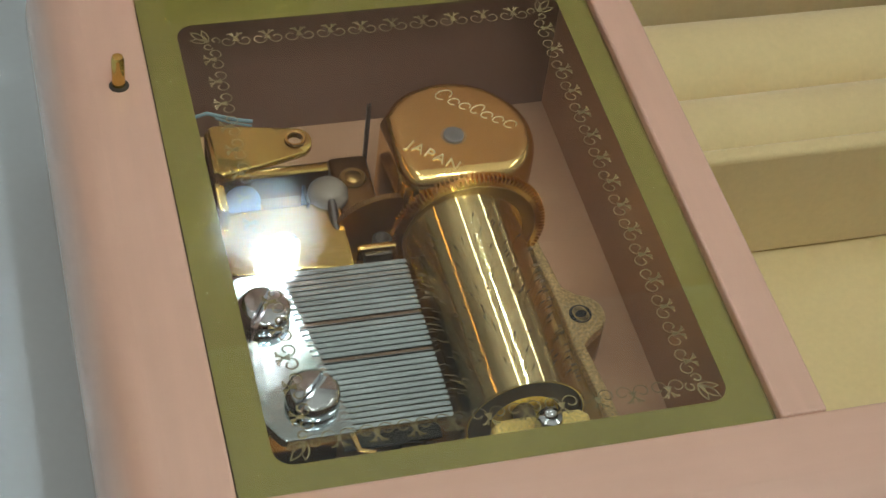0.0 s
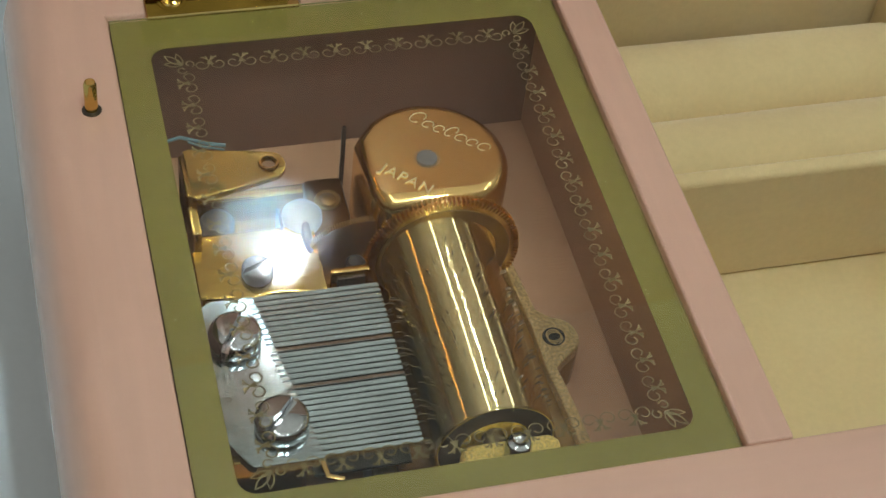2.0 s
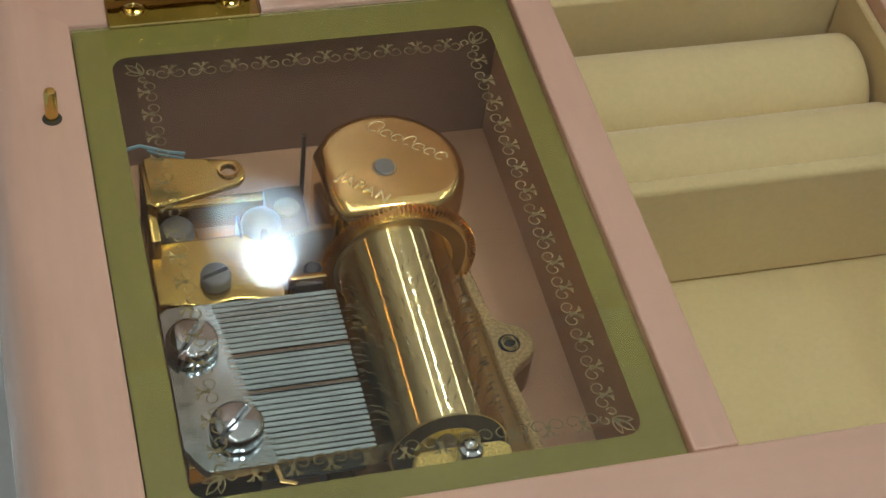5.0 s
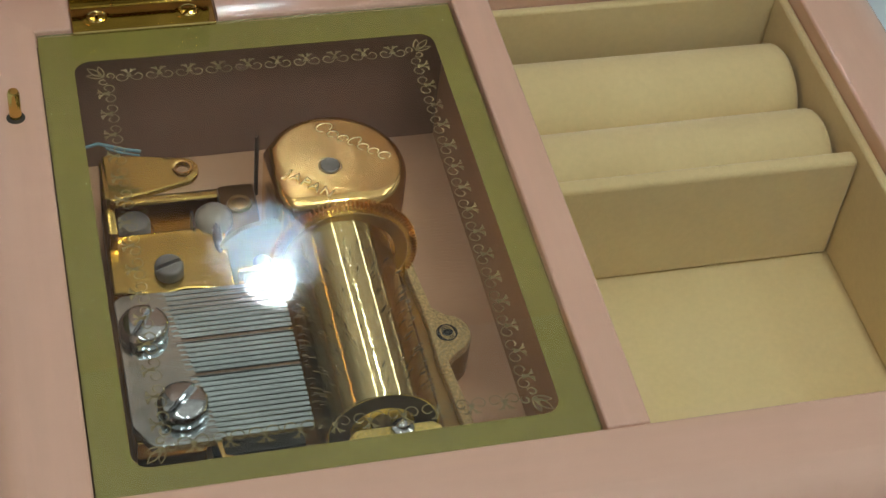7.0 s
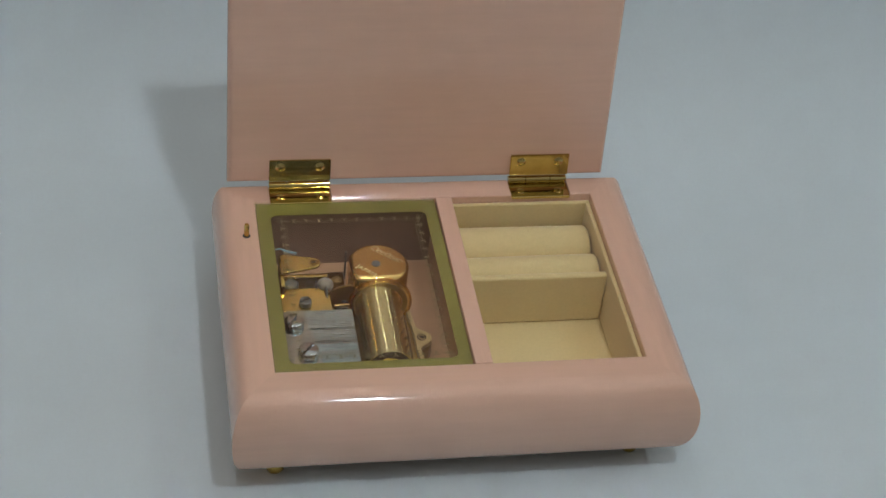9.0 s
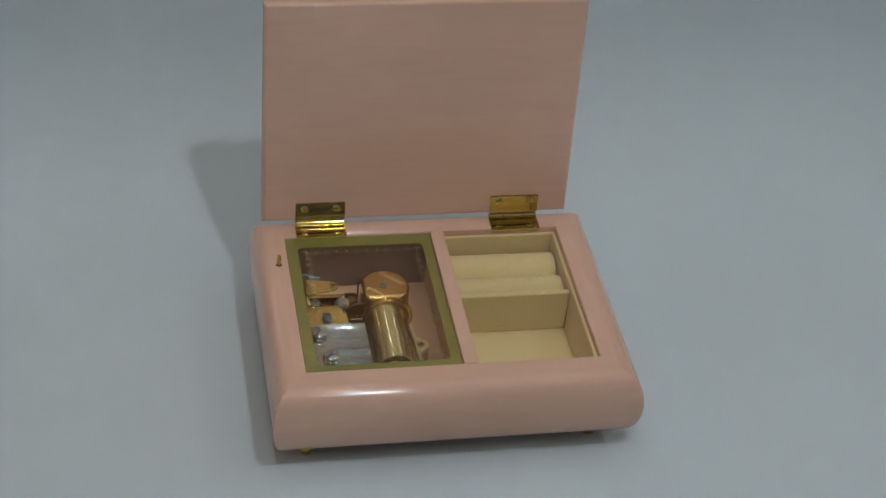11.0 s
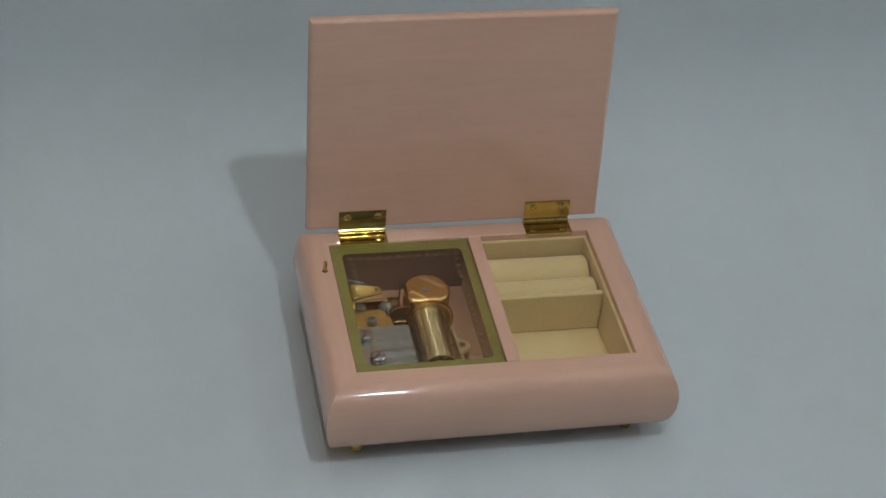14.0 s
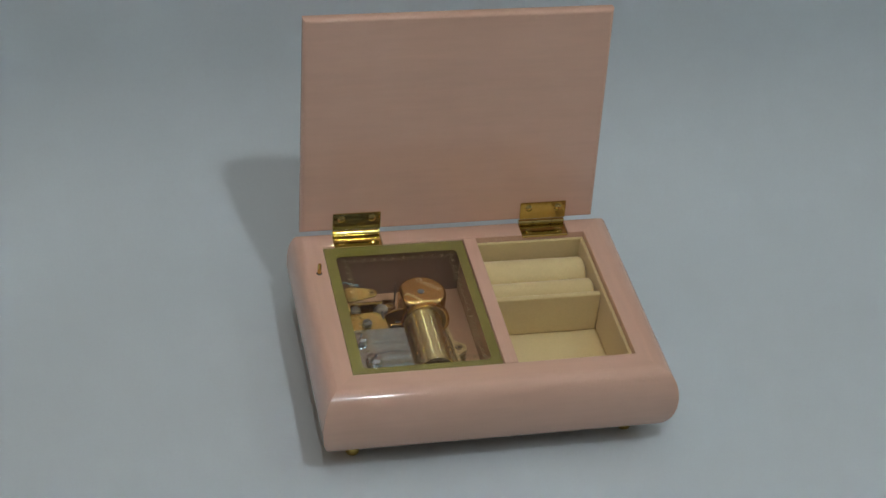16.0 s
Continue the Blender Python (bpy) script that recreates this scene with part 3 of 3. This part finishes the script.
def lace_motif(wide, high):
    """Two scrolls that curl away from a three-leaved flower, the flower pointing to -y."""
    bm = bmesh.new()
    for s in (1, -1):
        stroke(bm, scroll(1.32, 0.25, 1.22, 215, -150, 0.62, 20, s), 0.13, 0.21, 0)
        stroke(bm, [(s * 0.05, -0.2), (s * 0.35, 0.1), (s * 0.55, 0.35)], 0.30, 0.15, 0)
        stroke(bm, [(0, -0.5), (s * 0.45, -0.95), (s * 0.85, -1.35), (s * 1.2, -1.3)], 0.22, 0.28, 0)
        stroke(bm, [(s * 0.32, -0.8), (s * 0.32, -1.2), (s * 0.5, -1.55)], 0.2, 0.26, 0)
    stroke(bm, [(0, 0.35), (0, -0.2), (0, -0.75)], 0.22, 0.4, 0)
    me = bpy.data.meshes.new("lace_motif")
    for v in bm.verts:
        v.co = Vector((v.co.x * wide, v.co.y * high, v.co.z)) * MM
    bm.to_mesh(me)
    bm.free()
    me.materials.append(print_gold)
    return me


def corner_leaf():
    bm = bmesh.new()
    for a, ln_, w in ((0, 3.4, 0.5), (32, 2.7, 0.42), (-32, 2.7, 0.42)):
        c, s = math.cos(radians(a)), math.sin(radians(a))
        for side in (1, -1):
            line = [(0, 0), (ln_ * 0.35, side * w), (ln_ * 0.7, side * w * 0.9), (ln_, 0.0)]
            stroke(bm, [(x * c - y * s, x * s + y * c) for x, y in line], 0.25, 0.16, 0)
    for side in (1, -1):
        stroke(bm, scroll(-0.6, side * 0.9, 0.75, 200 * side, -120 * side, 0.5, 14), 0.2, 0.28, 0)
    me = bpy.data.meshes.new("corner_leaf")
    for v in bm.verts:
        v.co *= MM
    bm.to_mesh(me)
    bm.free()
    me.materials.append(print_gold)
    return me


def lace(me, name, x, y, turn):
    ob = new(name, me)
    ob.parent = panel
    ob.matrix_basis = Matrix.Translation(V(x, y, LACE_Z) - panel.location) @ Matrix.Rotation(radians(turn), 4, "Z")


long_motif, short_motif, leaf_mesh = lace_motif(0.99, 0.99), lace_motif(0.93, 0.98), corner_leaf()
LX0, LX1, LY0, LY1 = 10.0, 61.2, 7.6, 81.6
for k in range(10):
    x = LX0 + 3.9 + (LX1 - LX0 - 7.8) * k / 9
    lace(long_motif, "lace_motif", x, LY0, 0)
    lace(long_motif, "lace_motif", x, LY1, 180)
for k in range(15):
    y = LY0 + 3.9 + (LY1 - LY0 - 7.8) * k / 14
    lace(short_motif, "lace_motif", LX0, y, -90)
    lace(short_motif, "lace_motif", LX1, y, 90)
for x, y, a in ((LX0 - 0.2, LY0, 225), (LX1 + 0.2, LY0, 315), (LX1 + 0.2, LY1, 45), (LX0 - 0.2, LY1, 135)):
    lace(leaf_mesh, "corner_leaf", x, y, a)


def dust():
    """Fine pale specks lying on the glass."""
    bm = bmesh.new()
    rnd = random.Random(5)
    for _ in range(110):
        edge = rnd.random() < 0.75
        x, y = (rnd.choice((rnd.uniform(0.5, 5.5), rnd.uniform(64.5, 69.5))), rnd.uniform(1, 92)) if edge else (rnd.uniform(1, 69), rnd.choice((rnd.uniform(0.4, 3.8), rnd.uniform(86, 92))))
        r = rnd.uniform(0.04, 0.13)
        a = rnd.uniform(0, 6)
        vs = [bm.verts.new((x + r * math.cos(a + 2.1 * k), y + r * math.sin(a + 2.1 * k), GT + 0.01)) for k in range(3)]
        vs.append(bm.verts.new((x, y, GT + r)))
        for q in ((0, 1, 3), (1, 2, 3), (2, 0, 3), (2, 1, 0)):
            bm.faces.new([vs[i] for i in q])
    ob = part("dust", bm, speck, None)
    tagged(ob, "fine pale dust specks on the glass cover", "dust", kind="stuff")


dust()

# ---- the musical movement under the glass ----
FLOOR_Z = BOTTOM + 3.8
movement = thing("musical_movement", (34, 40, FLOOR_Z), "gilt metal musical movement with pinned cylinder and steel comb", "musical movement")

# bedplate: a cast rim with a threaded lug on its outer side
bed_outline = [(27, 15.2), (57.2, 15.2), (58.7, 16.5), (58.2, 25.4), (57.5, 32.8), (59.0, 34.2)]
bed_outline += [(58.5 + 3.9 * math.cos(radians(a)), 38.5 + 3.9 * math.sin(radians(a))) for a in range(-60, 100, 20)]
bed_outline += [(57.3, 44.2), (56.5, 52.0), (54.5, 57.0), (27, 57.0)]
part("bedplate", slab(bed_outline, FLOOR_Z, -25.2, 0.5), bronze, movement, "dark gilt bedplate", smooth=30, flat=15)
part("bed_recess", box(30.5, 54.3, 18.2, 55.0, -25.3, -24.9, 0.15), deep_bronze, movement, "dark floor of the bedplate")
rim_outline = [(56.9, 13.0), (58.6, 13.0), (58.7, 16.5), (58.2, 25.4), (57.5, 32.8), (59.0, 34.2)]
rim_outline += [(58.5 + 3.9 * math.cos(radians(a)), 38.5 + 3.9 * math.sin(radians(a))) for a in range(-60, 100, 20)]
rim_outline += [(57.3, 44.2), (56.5, 52.0), (56.3, 60.0), (54.8, 60.0), (54.9, 52.0), (55.6, 44), (55.9, 40), (55.8, 33), (56.5, 25), (56.9, 18)]
part("bed_rim", slab(rim_outline, -25.3, -23.3, 0.35, 3), rim_cast, movement, smooth=30, flat=8)
# a flat black disc stands in for the dark depth of the bore
lug = part("lug_bore", lathe([(0, 0.04), (1.35, 0.04), (1.5, 0.14), (1.7, 0.1), (1.75, -0.1)], (58.5, 38.5, -23.28), n=28), gap_black, movement, "threaded hole in the lug", smooth=40)
for k in range(3):
    part("thread", lathe([(1.1 + 0.08 * math.cos(a), 0.08 * math.sin(a)) for a in [2 * math.pi * j / 6 for j in range(7)]], (58.5 + 0.06 * k, 38.4 - 0.3 * k + 0.3, -23.16 + 0.02 * k), n=24), rim_cast, lug, smooth=60)

# front bearing with its steel pivot
fb = [(38.0, 12.6), (50.6, 12.6), (51.8, 13.8), (51.8, 16.2), (50.6, 17.3), (39.0, 17.3), (37.8, 16.2), (37.4, 14.2)]
part("front_bearing", slab(fb, FLOOR_Z, -16.6, 0.8, 3), gold_cast, movement, "sandy cast gilt bearing block", smooth=30, flat=8)
part("pivot", lathe([(0, -19), (1.75, -19), (1.85, -14.1), (1.6, -13.5), (1.0, -13.3), (0.6, -13.6), (0, -13.7)], (45.2, 14.4, 0), n=26), chrome, movement, "bright steel pivot screw", smooth=40)
part("chip", slab([(18.4, 18.1), (18.9, 15.0), (21.0, 14.2), (21.4, 14.7), (19.5, 15.5), (19.2, 18.1)], -16.4, -15.9, 0.12), gold, movement, "torn edge of brass foil")

# pinned cylinder
AX, AZ, CR, CY0, CY1 = 43.3, -18.4, 8.6, 17.7, 53.0
prof = [(0, CY0 + 0.6), (CR - 0.5, CY0 + 0.6), (CR - 0.4, CY0 + 0.05), (CR - 0.2, CY0), (CR, CY0 + 0.2), (CR, CY1 - 0.2), (CR - 0.2, CY1), (0, CY1)]
cylinder_mesh = lathe([(r, h - 36) for r, h in prof], (0, 0, 0), "y", 128)
for v in cylinder_mesh.verts:
    v.co *= MM
cylinder = part("cylinder", cylinder_mesh, gold_turned, movement, "mirror-bright turned brass cylinder", smooth=30, local=True)
cylinder.location = V(AX, 36, AZ) - movement.location
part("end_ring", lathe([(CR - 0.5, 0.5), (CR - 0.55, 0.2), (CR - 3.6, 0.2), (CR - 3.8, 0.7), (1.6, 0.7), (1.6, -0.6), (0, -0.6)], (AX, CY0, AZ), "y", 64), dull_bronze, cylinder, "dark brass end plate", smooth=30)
part("great_wheel", gear((AX + 1.2, 53.6, AZ - 0.4), 12.0, 0.95, 104, 1.5), gold, cylinder, "toothed gilt great wheel", smooth=20)

part("web", lathe([(CR - 0.3, -0.9), (10.2, -0.9), (10.4, -0.7), (CR - 0.3, -0.7)], (AX + 1.2, 53.6, AZ - 0.4), "y", 64), bronze, cylinder, "dark web of the great wheel", smooth=30)

pin_bm = lathe([(0.12, -0.2), (0.11, 0.68), (0, 0.73)], (0, 0, 0), "z", 6)
for v in pin_bm.verts:
    v.co *= MM
pin_me = bpy.data.meshes.new("pin")
pin_bm.to_mesh(pin_me)
pin_bm.free()
pin_me.materials.append(pin_steel)
rnd = random.Random(11)
TOOTH_Y = [18.35 + 29.0 * (k + 0.5) / 30 for k in range(30)]
for k in range(280):
    y = TOOTH_Y[rnd.randrange(30)] + rnd.choice((-0.22, 0, 0.22)) + 1.4
    a = rnd.random() * 2 * math.pi
    ob = new("pin", pin_me)
    ob.parent = cylinder
    ob.matrix_basis = Matrix.Translation(Vector((CR * math.cos(a), y - 36, CR * math.sin(a))) * MM) @ Matrix.Rotation(math.pi / 2 - a, 4, "Y")

# steel comb
CZ = -15.5
comb_outline = [(8.2, 47.2), (6.9, 46.2), (6.9, 22.2), (9.2, 18.4), (10.0, 17.9), (19.4, 17.9), (14.5, 47.2)]
comb = part("comb", slab(comb_outline, CZ - 1.5, CZ, 0.15), steel, movement, "brushed steel comb of thirty teeth", smooth=30, flat=8)
for k in range(30):
    y = 18.1 + 29.0 * (k + 0.5) / 30
    root = 19.0 - 4.8 * (y - 18) / 29 - 0.8
    half = 0.385
    tilt = 0.033 + 0.004 * math.sin(k * 0.9) + rnd.uniform(-0.002, 0.002) + (-0.09 if k in (12, 19) else 0.0)
    bm = bmesh.new()
    tip = 33.0
    rows = []
    for x, top, hw in ((root, 0.0, half), (root + 3, -0.02, half), (tip - 0.4, -0.06, half * 0.96), (tip, -0.12, half * 0.8)):
        rows.append([bm.verts.new(p) for p in ((x, y - hw, CZ - 0.9), (x, y - hw, CZ + top - 0.06 - tilt), (x, y - hw + 0.07, CZ + top - tilt), (x, y + hw - 0.07, CZ + top + tilt), (x, y + hw, CZ + top - 0.06 + tilt), (x, y + hw, CZ - 0.9))])
    for a, b in zip(rows, rows[1:]):
        for i in range(6):
            bm.faces.new((a[i], a[(i + 1) % 6], b[(i + 1) % 6], b[i]))
    bm.faces.new(rows[0])
    bm.faces.new(rows[-1][::-1])
    part("tooth", bm, steel, comb)
# no real plate: a black sheet paints the shade seen between the teeth
part("comb_shade", box(18.2, 32.0, 18.9, 46.8, -21.5, -20.9, 0.1), gap_black, movement, "black sheet standing in for the shade between the comb teeth")
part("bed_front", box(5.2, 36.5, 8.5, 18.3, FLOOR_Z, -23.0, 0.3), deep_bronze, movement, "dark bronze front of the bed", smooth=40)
part("comb_base", box(7.2, 17.5, 20, 46.5, FLOOR_Z, CZ - 1.5, 0.2), gold_satin, movement, "gilt foot under the comb")
slotted_screw("comb_screw", movement, 10.7, 39.5, CZ, 3.75, 2.6, chrome, radians(58), "chromed slotted comb screw")
slotted_screw("comb_screw", movement, 14.5, 24.0, CZ, 3.75, 2.6, chrome, radians(47), "chromed slotted comb screw")

# spring housing: a rounded cap with one flat side
cap = [(33.9, 57.3), (34.8, 54.9), (36.2, 54.0), (50.2, 53.9), (52.6, 55.0), (54.4, 57.0)]
cap += [(44.1 + 11.8 * math.cos(radians(a)), 63.0 + 11.8 * math.sin(radians(a))) for a in range(-20, 139, 8)]
cap += [(34.9, 70.0), (33.5, 68.0)]
housing = part("spring_housing", slab(cap, -24, -7.0, 2.1, 6), gold, movement, "polished gilt cap of the spring housing", smooth=60, flat=60)
part("axle", lathe([(0, 0.3), (1.45, 0.3), (1.6, 0.15), (1.62, -0.2), (1.75, -0.25), (1.8, 0.02), (1.9, 0.02)], (43.3, 62.3, -7.0), n=32), axle_steel, housing, "grey steel axle end", smooth=40, flat=0.4)


def letters(text, x, y, turn, size, name, mat, parent):
    data = bpy.data.curves.new(name, "FONT")
    data.body, data.size, data.extrude, data.bevel_depth = text, size * MM, 0.16 * MM, 0.05 * MM
    data.offset = -0.07 * MM
    data.space_character = 1.15
    tmp = new(name, data)
    me = bpy.data.meshes.new_from_object(tmp.evaluated_get(bpy.context.evaluated_depsgraph_get()))
    bpy.data.objects.remove(tmp)
    me.materials.clear()
    me.materials.append(mat)
    ob = new(name, me)
    ob.parent = parent
    origin = parent.location + parent.parent.location
    ob.matrix_basis = Matrix.Translation(V(x, y, -6.95) - origin) @ Matrix.Rotation(radians(turn), 4, "Z")
    return ob


letters("JAPAN", 35.6, 60.9, -43, 2.7, "embossed_letters", bright_gold, housing)


def embossed_mark():
    """The maker's mark as a row of plain raised loops."""
    bms = []
    x, y, a = 41.9, 71.0, radians(-40)
    pos = 0.0
    for w, h in ((2.3, 2.8), (1.8, 1.7), (1.7, 1.7), (1.7, 2.6), (1.9, 1.7), (1.7, 1.7), (2.0, 1.9)):
        loop = [(pos + w / 2 + w * 0.42 * math.cos(k * 0.42) + 0.3 * h * (math.sin(k * 0.42) + 1) / 2, h / 2 + h * 0.46 * math.sin(k * 0.42), 0.0) for k in range(14)]
        bms.append(tube(loop, 0.10, 6))
        pos += w + 0.1
    bm = join(*bms)
    for v in bm.verts:
        px, py = v.co.x, v.co.y
        v.co.x, v.co.y, v.co.z = x + px * math.cos(a) - py * math.sin(a), y + px * math.sin(a) + py * math.cos(a), v.co.z - 7.0
    part("embossed_mark", bm, bright_gold, housing, smooth=60)


embossed_mark()
part("spring_blade", box(33.5, 34.2, 75.6, 76.2, -26, -12.2, 0.1), dark_steel, movement, "dark steel spring blade")

# train wheel and its bracket
wheel = part("train_wheel", gear((32.7, 56.4, -21.3), 9.3, 0.25, 140, 1.0), bronze, movement, "dark bronze toothed wheel", smooth=20)
part("hub", lathe([(0, -2.2), (1.4, -2.2), (1.4, 0.2), (0, 0.2)], (33.3, 56.0, -21.3), "y", 24), gold_satin, wheel, smooth=40)
part("worm", lathe([(1.1 if k % 2 else 1.5, 0.35 * k) for k in range(12)], (31.0, 52.9, -21.0), "z", 20), dark_steel, movement, "dark steel worm", smooth=30)
part("bracket", join(box(26.8, 32.6, 50.2, 51.4, -24, -16.3, 0.35), box(26.8, 32.6, 48.4, 51.0, -24.6, -22.5, 0.3)), gold, movement, "bent gilt bracket", smooth=40)
part("bracket_window", box(27.7, 31.8, 49.6, 50.22, -21.6, -17.1, 0.15), dark_steel, movement, "dark opening in the bracket")

# governor: a gilt frame, a screw, the white air brake on its spindle
gov_outline = [(7.2, 49.6), (12.0, 49.2), (13.0, 48.4), (18.5, 49.3), (25.0, 48.4), (26.0, 49.0), (26.0, 60.6), (7.2, 60.6)]
frame_part = part("governor_frame", bent(slab(gov_outline, -18.6, -17.4, 0.35), 52.0, 0.13), gold_satin, movement, "gilt governor frame", smooth=30, flat=10)
part("governor_block", bent(join(box(7.4, 25.6, 50.5, 58.2, FLOOR_Z, -18.9, 0.4), box(7.4, 9.0, 57.8, 70.4, FLOOR_Z, -13.6, 0.3), box(7.4, 27.5, 68.6, 70.4, FLOOR_Z, -20.6, 0.3)), 52.0, 0.15), gold_satin, frame_part, smooth=40)
part("governor_post", lathe([(0, -25), (2.6, -25), (2.6, -16.6), (2.2, -16.0), (1.2, -15.8), (0, -15.8)], (12.0, 63.2, 0), n=28), axle_steel, movement, "grey steel post with a gilt collar", smooth=40)
part("post_collar", lathe([(2.65, -21), (3.1, -20.8), (3.1, -18.6), (2.65, -18.4)], (12.0, 63.2, 0), n=28), gold, movement, smooth=40)
slotted_screw("governor_screw", movement, 16.2, 52.6, -17.4, 2.3, 2.2, axle_steel, radians(20), "grey slotted screw")
brake = part("air_brake", lathe([(0, -19.2), (1.4, -19.2), (2.5, -18.2), (3.1, -16.8), (3.0, -15.6), (2.2, -14.6), (0.9, -14.2), (0, -14.2)], (24.6, 62.0, 0), n=36), nylon, movement, "white nylon air brake", smooth=60)
part("brake_wing", box(21.0, 21.5, 60.0, 63.8, -20.2, -15.6, 0.12), dark_steel, brake)
part("spindle", tube([(24.6, 60.4, -15.2), (24.7, 56.0, -17.4), (24.9, 51.8, -19.6), (25.0, 50.8, -20.2)], 0.75, 12), dark_steel, movement, "dark steel spindle", smooth=40)

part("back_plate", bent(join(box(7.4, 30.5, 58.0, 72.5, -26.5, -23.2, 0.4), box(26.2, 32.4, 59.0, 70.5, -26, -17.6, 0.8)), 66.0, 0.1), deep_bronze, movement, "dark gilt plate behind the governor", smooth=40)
part("boss", lathe([(0, 0.5), (1.0, 0.5), (1.3, 0.25), (1.9, 0.3), (2.1, 0.0)], (29.4, 66.0, -17.6), n=28), bronze, movement, "round boss on the dark plate", smooth=40)

# top lever with an eyelet
lever_outline = [(8.0, 71.2), (8.3, 62.8), (9.0, 62.4), (14.5, 63.4), (21.6, 65.0)]
lever_outline += [(20.6 + 2.35 * math.cos(radians(a)), 67.3 + 2.35 * math.sin(radians(a))) for a in range(-55, 100, 18)]
lever_outline += [(17.5, 70.2), (9.0, 71.6)]
lever = part("top_lever", bent(slab(lever_outline, -10.4, -9.5, 0.25, 2, hole=(20.4, 67.5, 1.15)), 67.5, 0.14), gold_satin, movement, "tapered gilt lever with an eyelet", smooth=30, flat=2)
part("eyelet", lathe([(1.12, 0.02), (1.2, 0.28), (1.5, 0.3), (1.65, 0.02)], (20.4, 67.5, -9.5), n=28), gold, lever, "raised bright eyelet", smooth=60)
part("lever_flange", box(7.4, 8.4, 62.6, 71.2, -20, -9.7, 0.3), gold_satin, lever, smooth=40)

# ---- a bit of blue thread caught under the glass ----
thread = part("thread", tube([(5.4, 68.8, -4.2), (7.5, 69.2, -4.0), (9.6, 68.3, -4.1), (11.5, 67.6, -4.3), (13.9, 67.0, -4.4)], 0.28, 6), thread_blue, None, smooth=60)
tagged(thread, "frayed bit of blue thread lying under the glass", "thread")
strand = part("strand", tube([(8.6, 68.2, -4.2), (10.5, 67.2, -4.3), (13.6, 66.2, -4.5)], 0.16, 6), thread_blue, thread, smooth=60)
